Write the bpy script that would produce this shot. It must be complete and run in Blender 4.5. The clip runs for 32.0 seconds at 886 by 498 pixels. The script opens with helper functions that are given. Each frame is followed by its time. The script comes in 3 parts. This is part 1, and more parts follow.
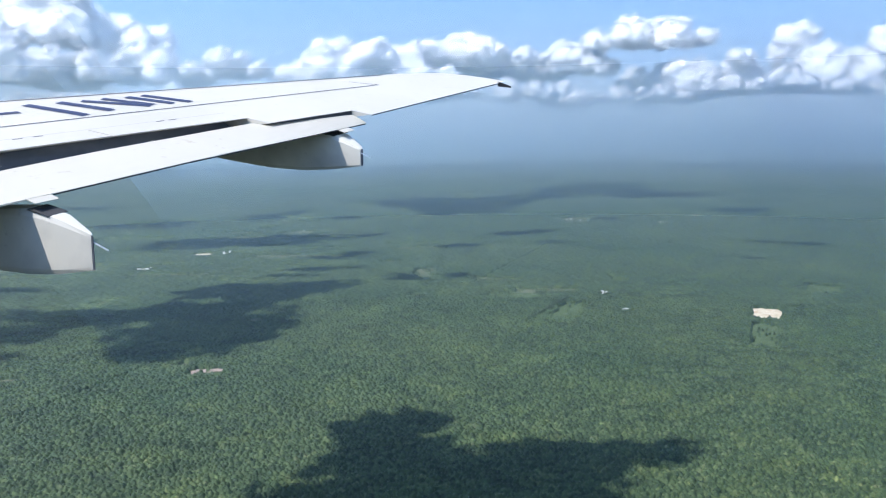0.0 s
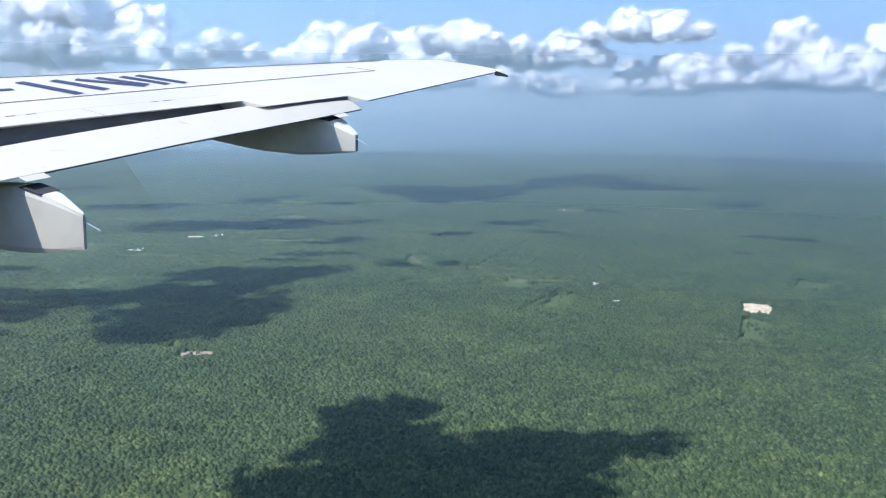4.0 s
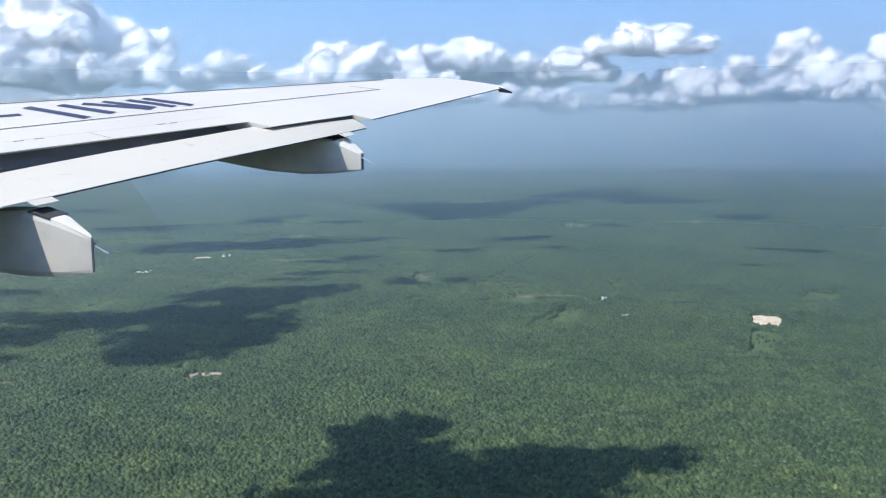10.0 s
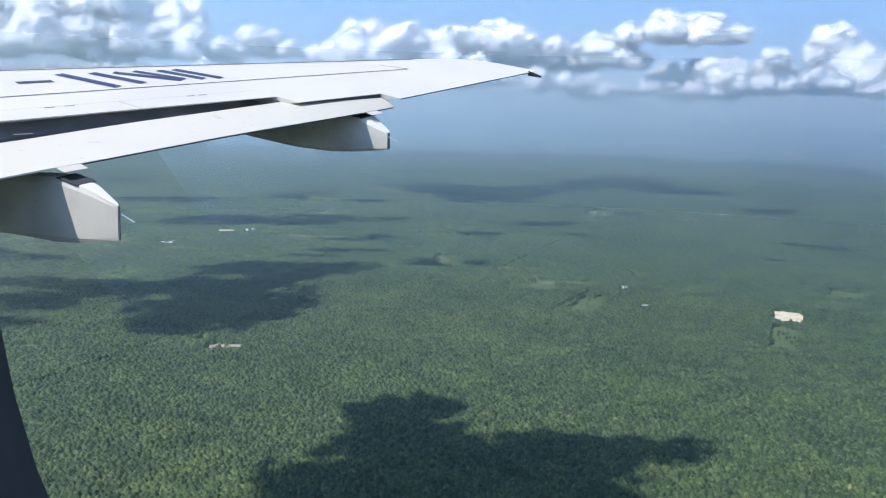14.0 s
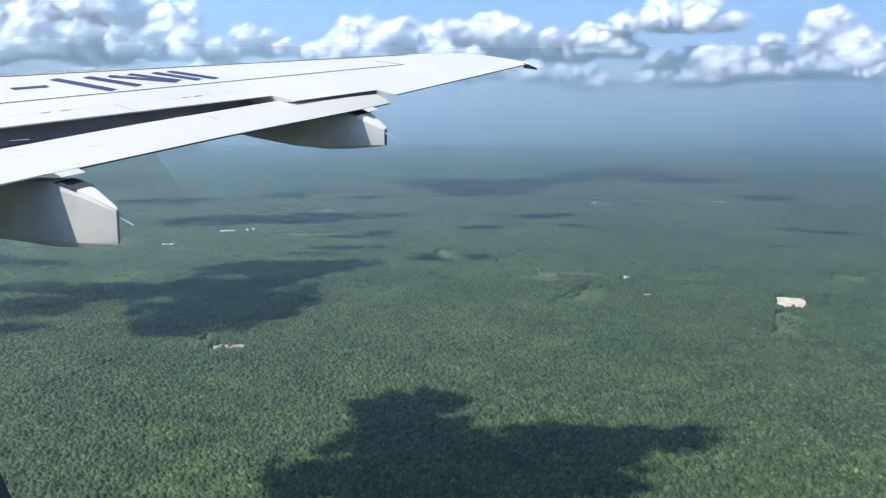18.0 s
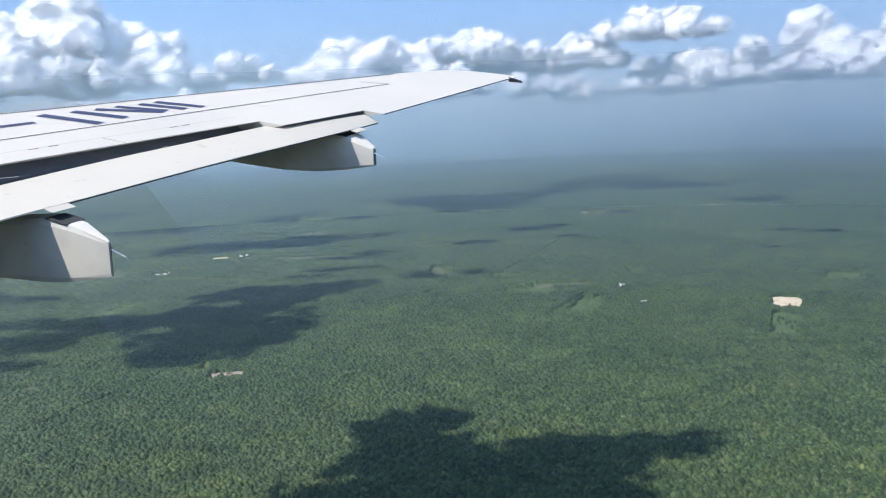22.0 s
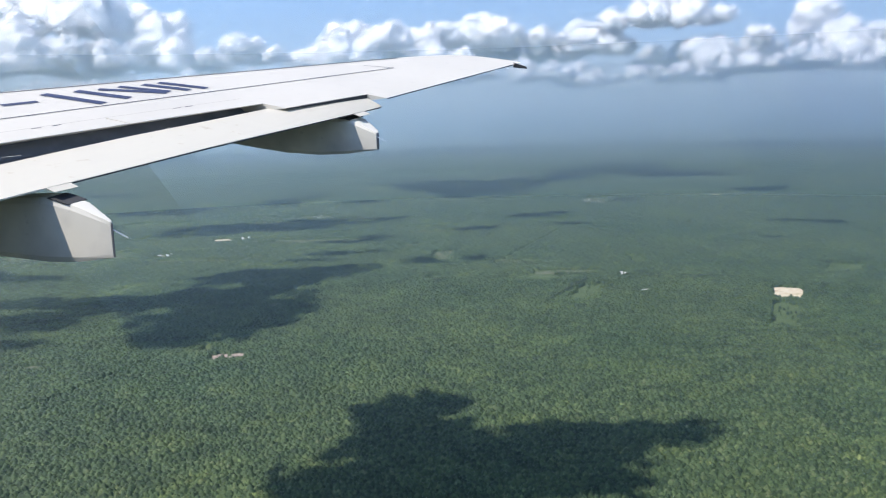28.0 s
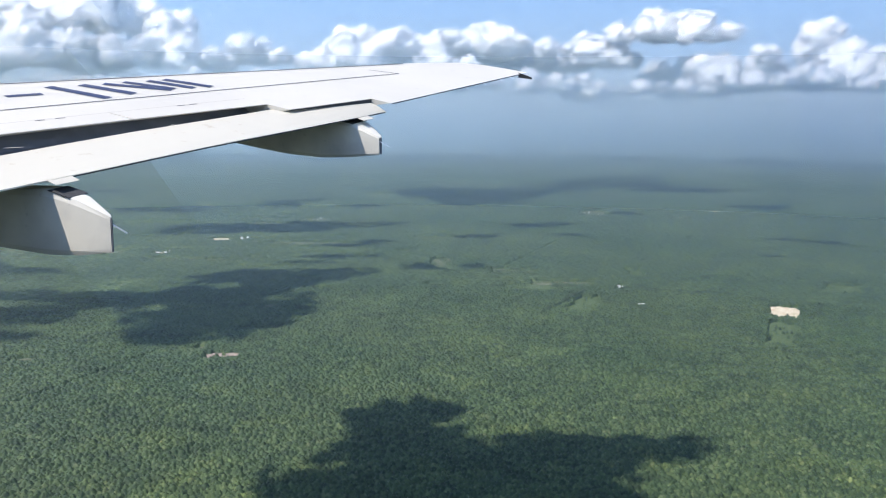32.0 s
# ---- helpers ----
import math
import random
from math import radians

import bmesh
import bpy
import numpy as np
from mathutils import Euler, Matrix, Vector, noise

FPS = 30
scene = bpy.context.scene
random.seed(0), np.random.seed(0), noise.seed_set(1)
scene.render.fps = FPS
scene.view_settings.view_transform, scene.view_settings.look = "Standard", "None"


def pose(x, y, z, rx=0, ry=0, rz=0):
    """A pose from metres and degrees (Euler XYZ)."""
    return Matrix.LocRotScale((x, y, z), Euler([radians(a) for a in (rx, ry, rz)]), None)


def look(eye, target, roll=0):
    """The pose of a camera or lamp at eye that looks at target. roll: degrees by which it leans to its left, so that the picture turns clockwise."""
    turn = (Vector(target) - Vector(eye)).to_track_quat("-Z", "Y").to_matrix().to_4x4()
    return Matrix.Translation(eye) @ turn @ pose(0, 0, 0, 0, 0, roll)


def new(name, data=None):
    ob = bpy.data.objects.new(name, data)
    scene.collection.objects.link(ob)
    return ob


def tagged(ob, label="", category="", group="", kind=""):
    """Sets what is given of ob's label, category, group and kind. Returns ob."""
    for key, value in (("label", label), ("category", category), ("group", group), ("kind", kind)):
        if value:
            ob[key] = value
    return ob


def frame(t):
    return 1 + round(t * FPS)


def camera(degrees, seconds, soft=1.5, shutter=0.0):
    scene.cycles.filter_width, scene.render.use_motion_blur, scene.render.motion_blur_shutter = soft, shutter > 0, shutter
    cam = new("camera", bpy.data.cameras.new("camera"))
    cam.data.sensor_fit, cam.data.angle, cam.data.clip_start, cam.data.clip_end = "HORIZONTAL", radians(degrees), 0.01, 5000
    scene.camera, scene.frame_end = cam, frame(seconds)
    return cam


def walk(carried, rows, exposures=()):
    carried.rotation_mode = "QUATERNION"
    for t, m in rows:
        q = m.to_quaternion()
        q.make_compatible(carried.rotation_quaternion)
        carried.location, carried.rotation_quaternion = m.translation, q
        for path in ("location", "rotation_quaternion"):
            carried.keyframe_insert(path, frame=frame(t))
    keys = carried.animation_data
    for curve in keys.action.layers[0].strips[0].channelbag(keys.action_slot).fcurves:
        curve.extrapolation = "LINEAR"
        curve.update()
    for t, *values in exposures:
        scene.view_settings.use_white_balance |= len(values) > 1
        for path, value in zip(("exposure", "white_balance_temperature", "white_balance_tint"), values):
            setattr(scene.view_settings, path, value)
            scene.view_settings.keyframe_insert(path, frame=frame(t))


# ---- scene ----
# The aircraft stands still here with the land as it lies below it near the middle of the flight.
cam = camera(55.2, 32.0, soft=1.1)
EYE = 200.0
# seconds, tilt, lean, heading in degrees, and millimetres that the eye sits to its right
ROWS = [
    (0.0, 81.98, 0.73, 4.26, 0.9),
    (0.5, 81.85, 0.07, 4.34, 0.9),
    (1.0, 81.59, -0.19, 4.32, 1.1),
    (1.5, 81.89, -0.20, 4.21, 0.1),
    (2.0, 81.95, 0.08, 4.22, 0.3),
    (2.5, 81.77, -0.15, 4.30, 0.7),
    (3.0, 81.71, -0.18, 4.27, 0.7),
    (3.5, 81.44, -0.37, 4.05, 0.1),
    (5.5, 80.82, -1.37, 4.35, 1.6),
    (6.0, 81.21, -0.71, 4.40, 1.7),
    (6.5, 80.74, -0.48, 4.22, 2.0),
    (7.0, 80.82, -0.73, 4.22, 1.6),
    (7.5, 81.06, -0.32, 4.08, 1.0),
    (8.0, 80.95, -1.04, 4.24, 1.2),
    (8.5, 80.84, -1.10, 4.13, 0.9),
    (9.0, 81.37, -0.16, 3.91, -0.0),
    (9.5, 82.10, 0.11, 4.03, -0.0),
    (10.0, 82.31, 0.35, 4.30, 0.2),
    (10.5, 82.01, -0.27, 4.34, 0.3),
    (11.0, 81.59, -0.02, 3.90, -0.0),
    (11.5, 81.60, 0.01, 4.15, 0.6),
    (12.0, 82.33, -0.31, 4.62, 0.9),
    (12.5, 82.75, 0.11, 4.94, 1.8),
    (13.0, 82.23, -0.79, 5.96, 1.9),
    (13.2, 81.87, -1.24, 6.12, -5.4),
    (13.5, 81.26, -1.92, 6.25, -7.1),
    (15.5, 81.01, -0.23, 4.98, 4.7),
    (16.0, 81.26, 0.36, 5.01, 4.9),
    (16.5, 81.16, 0.00, 5.44, 6.4),
    (17.0, 81.24, -0.39, 5.69, 6.9),
    (17.5, 80.48, -1.02, 5.44, 6.8),
    (18.0, 80.72, -0.25, 5.91, 3.9),
    (18.5, 81.40, 0.48, 6.54, 1.8),
    (19.0, 81.33, 0.98, 6.72, -0.2),
    (19.3, 81.08, 1.23, 6.30, 3.2),
    (19.5, 80.98, 1.46, 6.02, 10.4),
    (20.0, 81.44, 2.56, 5.77, 9.4),
    (20.5, 81.67, 2.95, 6.00, 10.3),
    (21.0, 81.77, 2.81, 5.99, 9.9),
    (21.5, 81.80, 2.68, 5.58, 8.1),
    (22.0, 81.82, 2.49, 5.09, 5.9),
    (22.5, 81.65, 2.00, 4.79, 4.6),
    (23.0, 81.85, 1.78, 5.08, 5.2),
    (23.5, 81.23, 0.83, 5.01, 5.3),
    (24.0, 80.77, 0.10, 4.88, 5.1),
    (24.5, 80.72, 0.57, 4.74, 5.0),
    (25.0, 80.66, 2.07, 4.86, 6.9),
    (25.5, 81.09, 2.29, 5.22, 7.7),
    (27.5, 80.31, 0.86, 5.05, 7.3),
    (28.0, 80.84, 1.66, 5.35, 8.1),
    (28.5, 81.38, 1.68, 5.80, 8.9),
    (29.0, 81.09, 1.12, 5.78, 8.9),
    (29.5, 81.25, 0.82, 5.73, 8.1),
    (30.0, 81.54, 0.79, 6.09, 2.3),
    (30.5, 81.99, 0.67, 6.07, -0.1),
    (31.0, 81.86, 0.66, 5.88, 3.2),
    (31.5, 81.80, 0.08, 5.91, 7.2),
    (32.0, 81.32, -0.44, 5.58, 6.3),
]
# seconds, stops, kelvin, tint
EXPOSURES = [(0, 1.05, 6300, 11), (3, 1.07, 6300, 11), (6, 1.05, 6350, 11), (7, 0.98, 6400, 11), (9, 0.97, 6450, 11), (10, 0.94, 6450, 11), (13, 0.94, 6400, 11), (16, 1.0, 6350, 10), (19, 1.0, 6350, 10), (20, 0.96, 6450, 11),
             (22, 0.92, 6650, 12), (24, 0.85, 6700, 12), (25, 0.9, 6700, 12), (28, 0.94, 6750, 12), (31, 1.03, 6750, 12), (32, 1.01, 6750, 12)]
walk(cam, [(t, pose(mm / 1000 * math.cos(radians(rz)), mm / 1000 * math.sin(radians(rz)), EYE, rx, ry, rz)) for t, rx, ry, rz, mm in ROWS], EXPOSURES)

# ---- world, sun ----
SUN = Vector((-1.18, -0.78, 2.0)).normalized()
world = bpy.data.worlds.new("sky")
scene.world = world
world.use_nodes = True
wn = world.node_tree
sky = wn.nodes.new("ShaderNodeTexSky")
sky.sky_type = "NISHITA"
sky.sun_disc = False
sky.sun_elevation = math.asin(SUN.z)
sky.sun_rotation = math.atan2(SUN.x, SUN.y)
sky.altitude = 1200
sky.air_density, sky.dust_density, sky.ozone_density = 1.0, 0.2, 1.6
wn.links.new(sky.outputs[0], wn.nodes["Background"].inputs[0])
wn.nodes["Background"].inputs[1].default_value = 0.15
sun = new("sun", bpy.data.lights.new("sun", "SUN"))
sun.data.energy, sun.data.angle, sun.data.color = 3.1, radians(1.0), (1.0, 0.955, 0.89)
sun.matrix_world = look(SUN * 3000, (0, 0, 0))


# ---- materials ----
def material(name, colour, rough=0.6, metal=0.0, vary=(), bump=(), spec=0.5):
    """vary: (scale, colour, share) rows mixed in by noise; bump: (scale, strength, distance)."""
    m = bpy.data.materials.new(name)
    m.use_nodes = True
    nt = m.node_tree
    b = nt.nodes["Principled BSDF"]
    b.inputs["Roughness"].default_value, b.inputs["Metallic"].default_value = rough, metal
    b.inputs["Specular IOR Level"].default_value = spec
    co = nt.nodes.new("ShaderNodeTexCoord")
    last = nt.nodes.new("ShaderNodeRGB")
    last.outputs[0].default_value = (*colour, 1)
    last = last.outputs[0]
    for scale, other, lo, hi in vary:
        n = nt.nodes.new("ShaderNodeTexNoise")
        n.inputs["Scale"].default_value, n.inputs["Detail"].default_value = scale, 6
        nt.links.new(co.outputs["Object"], n.inputs["Vector"])
        r = nt.nodes.new("ShaderNodeMapRange")
        r.inputs[1].default_value, r.inputs[2].default_value = lo, hi
        nt.links.new(n.outputs[0], r.inputs[0])
        mix = nt.nodes.new("ShaderNodeMix")
        mix.data_type = "RGBA"
        nt.links.new(r.outputs[0], mix.inputs[0])
        nt.links.new(last, mix.inputs[6])
        mix.inputs[7].default_value = (*other, 1)
        last = mix.outputs[2]
    nt.links.new(last, b.inputs["Base Color"])
    if bump:
        n = nt.nodes.new("ShaderNodeTexNoise")
        n.inputs["Scale"].default_value, n.inputs["Detail"].default_value = bump[0], 5
        nt.links.new(co.outputs["Object"], n.inputs["Vector"])
        p = nt.nodes.new("ShaderNodeBump")
        p.inputs["Strength"].default_value, p.inputs["Distance"].default_value = bump[1], bump[2]
        nt.links.new(n.outputs[0], p.inputs["Height"])
        nt.links.new(p.outputs[0], b.inputs["Normal"])
    return m


WHITE = material("white_wing_paint", (0.545, 0.517, 0.458), 0.4, vary=((0.7, (0.495, 0.472, 0.42), 0.4, 0.75), (9, (0.44, 0.425, 0.385), 0.62, 0.9)))
FLAP_WHITE = material("cream_flap_paint", (0.525, 0.498, 0.425), 0.42, vary=((0.9, (0.49, 0.465, 0.405), 0.45, 0.75), (7, (0.33, 0.26, 0.17), 0.64, 0.86)))
GREY = material("grey_fairing_paint", (0.58, 0.565, 0.51), 0.45, vary=((2.0, (0.41, 0.405, 0.385), 0.4, 0.7), (14, (0.25, 0.25, 0.24), 0.66, 0.9)))
DARK = material("dark_cove_metal", (0.16, 0.17, 0.2), 0.6, vary=((3, (0.26, 0.27, 0.3), 0.5, 0.8),))
# black of the edge strips, also used to paint shade beside the flap
SEAL_AND_SHADE = material("black_rubber_seal_and_shade", (0.03, 0.032, 0.036), 0.7)
LINE = material("panel_gap_shadow_grey", (0.10, 0.105, 0.12), 0.7)
NAVY = material("navy_registration_paint", (0.028, 0.036, 0.085), 0.45, vary=((6, (0.05, 0.06, 0.11), 0.5, 0.8),))
METAL = material("bare_aluminium", (0.62, 0.63, 0.65), 0.35, 0.9)
PLASTIC = material("dark_window_seal", (0.018, 0.02, 0.024), 0.75)
LAMP = material("dark_lamp_glass", (0.04, 0.04, 0.045), 0.25)
SEAM = material("tan_sealant", (0.42, 0.39, 0.35), 0.6)


def forest_material():
    m = bpy.data.materials.new("forest_leaves")
    m.use_nodes = True
    nt = m.node_tree
    b = nt.nodes["Principled BSDF"]
    b.inputs["Roughness"].default_value, b.inputs["Specular IOR Level"].default_value = 0.75, 0.25
    tone = nt.nodes.new("ShaderNodeAttribute")
    tone.attribute_name = "tone"
    ramp = nt.nodes.new("ShaderNodeValToRGB")
    el = ramp.color_ramp.elements
    el[0].position, el[0].color = 0.0, (0.016, 0.031, 0.016, 1)
    el[1].position, el[1].color = 1.0, (0.096, 0.110, 0.062, 1)
    for p, c in ((0.4, (0.029, 0.052, 0.023, 1)), (0.7, (0.046, 0.073, 0.029, 1)), (0.88, (0.065, 0.089, 0.040, 1))):
        e = el.new(p)
        e.color = c
    nt.links.new(tone.outputs["Fac"], ramp.inputs[0])
    co = nt.nodes.new("ShaderNodeTexCoord")
    last = ramp.outputs[0]
    for scale, gain, lo, hi in ((0.004, (0.72, 0.84, 0.86), 0.45, 0.65), (0.011, (1.25, 1.2, 1.2), 0.57, 0.66), (0.02, (0.84, 0.87, 0.88), 0.54, 0.64), (0.009, (1.25, 1.2, 1.1), 0.52, 0.68), (0.03, (1.25, 1.15, 0.95), 0.5, 0.72), (0.12, (0.68, 0.74, 0.72), 0.48, 0.66), (0.045, (0.74, 0.78, 0.8), 0.53, 0.62), (0.2, (1.9, 1.75, 1.7), 0.64, 0.69), (0.55, (1.45, 1.38, 1.3), 0.55, 0.68), (1.2, (0.78, 0.82, 0.82), 0.5, 0.8)):
        n = nt.nodes.new("ShaderNodeTexNoise")
        n.inputs["Scale"].default_value, n.inputs["Detail"].default_value = scale, 5
        nt.links.new(co.outputs["Object"], n.inputs["Vector"])
        r = nt.nodes.new("ShaderNodeMapRange")
        r.inputs[1].default_value, r.inputs[2].default_value = lo, hi
        nt.links.new(n.outputs[0], r.inputs[0])
        mix = nt.nodes.new("ShaderNodeMix")
        mix.data_type, mix.blend_type = "RGBA", "MULTIPLY"
        nt.links.new(r.outputs[0], mix.inputs[0])
        nt.links.new(last, mix.inputs[6])
        mix.inputs[7].default_value = (*gain, 1)
        last = mix.outputs[2]
    nt.links.new(last, b.inputs["Base Color"])
    return m


FOREST = forest_material()
GROUND = material("forest_floor", (0.02, 0.03, 0.018), 0.9, vary=((0.01, (0.026, 0.038, 0.022), 0.45, 0.65), (0.3, (0.014, 0.022, 0.012), 0.45, 0.7)), spec=0.2)
LIMESTONE = material("bare_limestone", (0.50, 0.43, 0.31), 0.9, vary=((0.07, (0.36, 0.25, 0.15), 0.5, 0.64), (0.14, (0.30, 0.25, 0.16), 0.52, 0.66), (0.5, (0.66, 0.60, 0.47), 0.5, 0.7)), spec=0.2)
RED_EARTH = material("reddish_bare_earth", (0.30, 0.235, 0.205), 0.9, vary=((0.2, (0.12, 0.10, 0.065), 0.52, 0.66), (0.8, (0.45, 0.38, 0.32), 0.52, 0.7)), spec=0.2)
PALE_EARTH = material("dry_pale_scrub", (0.10, 0.115, 0.07), 0.9, vary=((0.06, (0.055, 0.078, 0.035), 0.42, 0.62), (0.5, (0.2, 0.19, 0.145), 0.55, 0.75)), spec=0.2)
FIELD = material("light_green_field_grass", (0.066, 0.100, 0.042), 0.9, vary=((0.05, (0.048, 0.078, 0.032), 0.4, 0.65), (0.25, (0.038, 0.066, 0.028), 0.52, 0.66), (0.7, (0.085, 0.105, 0.05), 0.5, 0.75)), spec=0.2)
ROAD = material("white_limestone_track", (0.5, 0.47, 0.42), 0.9, vary=((0.2, (0.3, 0.28, 0.22), 0.45, 0.65),), spec=0.2)
PLASTER = material("white_plaster", (0.7, 0.68, 0.64), 0.8, vary=((1, (0.66, 0.64, 0.6), 0.4, 0.7),))
ROOF = material("grey_flat_roof", (0.55, 0.54, 0.52), 0.8, vary=((1, (0.42, 0.42, 0.41), 0.4, 0.7),))


def cloud_material():
    m = bpy.data.materials.new("white_cloud")
    m.use_nodes = True
    nt = m.node_tree
    b = nt.nodes["Principled BSDF"]
    b.inputs["Base Color"].default_value = (0.975, 0.975, 0.98, 1)
    b.inputs["Roughness"].default_value, b.inputs["Specular IOR Level"].default_value = 1.0, 0.0
    b.inputs["Subsurface Weight"].default_value, b.inputs["Subsurface Scale"].default_value = 1.0, 36.0
    b.inputs["Subsurface Radius"].default_value = (1, 1, 1)
    return m


CLOUD = cloud_material()


# colours of the haze and distance painted on the added curtains
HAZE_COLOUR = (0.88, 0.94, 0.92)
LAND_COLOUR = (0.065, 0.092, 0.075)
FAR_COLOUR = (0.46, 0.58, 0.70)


class Nodes:
    """A short way to write node trees."""

    def __init__(self, name):
        self.mat = bpy.data.materials.new(name)
        self.mat.use_nodes = True
        self.nt = self.mat.node_tree
        self.nt.nodes.remove(self.nt.nodes["Principled BSDF"])
        self.out = self.nt.nodes["Material Output"]
        self.co = self.node("TexCoord").outputs["Object"]
        sep = self.node("SeparateXYZ")
        self.link(self.co, sep.inputs[0])
        self.height = sep.outputs[2]
        flat = self.node("CombineXYZ")
        self.link(sep.outputs[0], flat.inputs[0])
        self.link(sep.outputs[1], flat.inputs[1])
        away = self.node("VectorMath")
        away.operation = "LENGTH"
        self.link(flat.outputs[0], away.inputs[0])
        self.away = away.outputs["Value"]

    def node(self, kind):
        return self.nt.nodes.new("ShaderNode" + kind)

    def link(self, a, b):
        self.nt.links.new(a, b)

    def math(self, op, a, b=0.0):
        n = self.node("Math")
        n.operation = op
        for i, v in enumerate((a, b)):
            if isinstance(v, (int, float)):
                n.inputs[i].default_value = v
            else:
                self.link(v, n.inputs[i])
        return n.outputs[0]

    def ramp(self, source, rows, ease="EASE"):
        n = self.node("ValToRGB")
        n.color_ramp.interpolation = ease
        el = n.color_ramp.elements
        el[0].position, el[1].position = rows[0][0], rows[-1][0]
        for e, (_, v) in ((el[0], rows[0]), (el[1], rows[-1])):
            e.color = (*v, 1) if isinstance(v, tuple) else (v, v, v, 1)
        for p, v in rows[1:-1]:
            el.new(p).color = (*v, 1) if isinstance(v, tuple) else (v, v, v, 1)
        self.link(source, n.inputs[0])
        return n.outputs[0]

    def noise(self, scale, detail, rough, bend=0.0):
        n, m = self.node("TexNoise"), self.node("Mapping")
        m.inputs["Scale"].default_value = scale
        n.inputs["Scale"].default_value, n.inputs["Detail"].default_value, n.inputs["Roughness"].default_value, n.inputs["Distortion"].default_value = 1.0, detail, rough, bend
        self.link(self.co, m.inputs[0])
        self.link(m.outputs[0], n.inputs["Vector"])
        return n.outputs[0]

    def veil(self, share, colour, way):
        """A sheet painted as haze by a share, fixed normals taking the light from both sides, clear for the rest."""
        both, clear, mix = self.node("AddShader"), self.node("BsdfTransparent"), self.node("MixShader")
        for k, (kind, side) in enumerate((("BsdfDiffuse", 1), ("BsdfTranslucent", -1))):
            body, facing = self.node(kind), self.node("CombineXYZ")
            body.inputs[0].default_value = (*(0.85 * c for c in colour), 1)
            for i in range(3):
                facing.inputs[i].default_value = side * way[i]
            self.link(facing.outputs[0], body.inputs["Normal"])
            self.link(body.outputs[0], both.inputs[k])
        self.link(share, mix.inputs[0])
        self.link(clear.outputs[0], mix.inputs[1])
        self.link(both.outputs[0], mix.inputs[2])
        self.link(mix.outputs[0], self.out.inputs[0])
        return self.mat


def painted_haze_material(near, far, length, way):
    """Haze painted as a sheet's opacity: it gathers, by the length of the way, between two distances from the seat; it
    thins out upwards.
    """
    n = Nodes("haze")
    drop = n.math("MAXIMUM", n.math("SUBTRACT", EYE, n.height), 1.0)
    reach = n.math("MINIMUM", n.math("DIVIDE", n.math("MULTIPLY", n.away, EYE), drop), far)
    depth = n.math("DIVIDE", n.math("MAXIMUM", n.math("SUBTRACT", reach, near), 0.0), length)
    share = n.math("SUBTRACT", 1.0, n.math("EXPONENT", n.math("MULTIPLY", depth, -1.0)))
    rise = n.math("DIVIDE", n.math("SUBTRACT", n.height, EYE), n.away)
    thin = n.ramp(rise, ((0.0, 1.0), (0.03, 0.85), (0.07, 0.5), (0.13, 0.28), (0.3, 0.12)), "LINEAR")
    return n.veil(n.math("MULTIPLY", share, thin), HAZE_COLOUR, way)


def fringe_material(most):
    """The torn half clear rim of a cloud."""
    n = Nodes("torn_cloud_rim")
    share = n.ramp(n.noise((0.024, 0.024, 0.028), 7, 0.62, 0.4), ((0.36, 0.0), (0.62, most)))
    front, through_light, both, clear, mix = n.node("BsdfDiffuse"), n.node("BsdfTranslucent"), n.node("MixShader"), n.node("BsdfTransparent"), n.node("MixShader")
    for bsdf, i in ((front, 1), (through_light, 2)):
        bsdf.inputs[0].default_value = (0.97, 0.97, 0.98, 1)
        n.link(bsdf.outputs[0], both.inputs[i])
    n.link(share, mix.inputs[0])
    n.link(clear.outputs[0], mix.inputs[1])
    n.link(both.outputs[0], mix.inputs[2])
    n.link(mix.outputs[0], n.out.inputs[0])
    return n.mat


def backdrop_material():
    """Glowing paint for far land, the pale hazy air over the horizon and the blue sky above it."""
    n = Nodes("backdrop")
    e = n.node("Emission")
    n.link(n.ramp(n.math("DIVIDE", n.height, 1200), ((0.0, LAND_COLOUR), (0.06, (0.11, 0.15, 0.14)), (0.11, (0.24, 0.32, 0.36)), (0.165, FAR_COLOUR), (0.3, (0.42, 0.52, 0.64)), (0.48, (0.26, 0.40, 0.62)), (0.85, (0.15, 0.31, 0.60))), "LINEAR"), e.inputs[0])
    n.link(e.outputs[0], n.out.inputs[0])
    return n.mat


FRINGE = (fringe_material(0.65), fringe_material(0.36))


# ---- mesh helpers ----
def part(name, bm, mat, parent=None, label="", smooth=False):
    me = bpy.data.meshes.new(name)
    bmesh.ops.recalc_face_normals(bm, faces=bm.faces[:])
    bm.to_mesh(me)
    bm.free()
    me.materials.append(mat)
    if smooth:
        me.polygons.foreach_set("use_smooth", [True] * len(me.polygons))
    ob = new(name, me)
    if parent:
        ob.parent = parent
    if label:
        tagged(ob, label)
    return ob


def loft(rings, close=True, caps=True):
    """A skin over rings of points, ring after ring."""
    bm = bmesh.new()
    vs = [[bm.verts.new(p) for p in ring] for ring in rings]
    n = len(rings[0])
    for a, b in zip(vs, vs[1:]):
        for i in range(n if close else n - 1):
            j = (i + 1) % n
            bm.faces.new((a[i], a[j], b[j], b[i]))
    if caps:
        bm.faces.new(vs[0])
        bm.faces.new(vs[-1])
    return bm


# ---- the wing: lateral distance from the seat, distance ahead of the trailing edge, height over the wing's plane ----
AHEAD, SIDE = Vector((-0.9783, 0.2071, 0)), Vector((0.2071, 0.9783, 0))
TIP, SPAN = Vector((-0.2036, 12.9222, EYE + 0.6597)), Vector((0.46318, 0.87293, 0.15318))
RISE = math.tan(radians(12))
TIP_LAT = 12.6


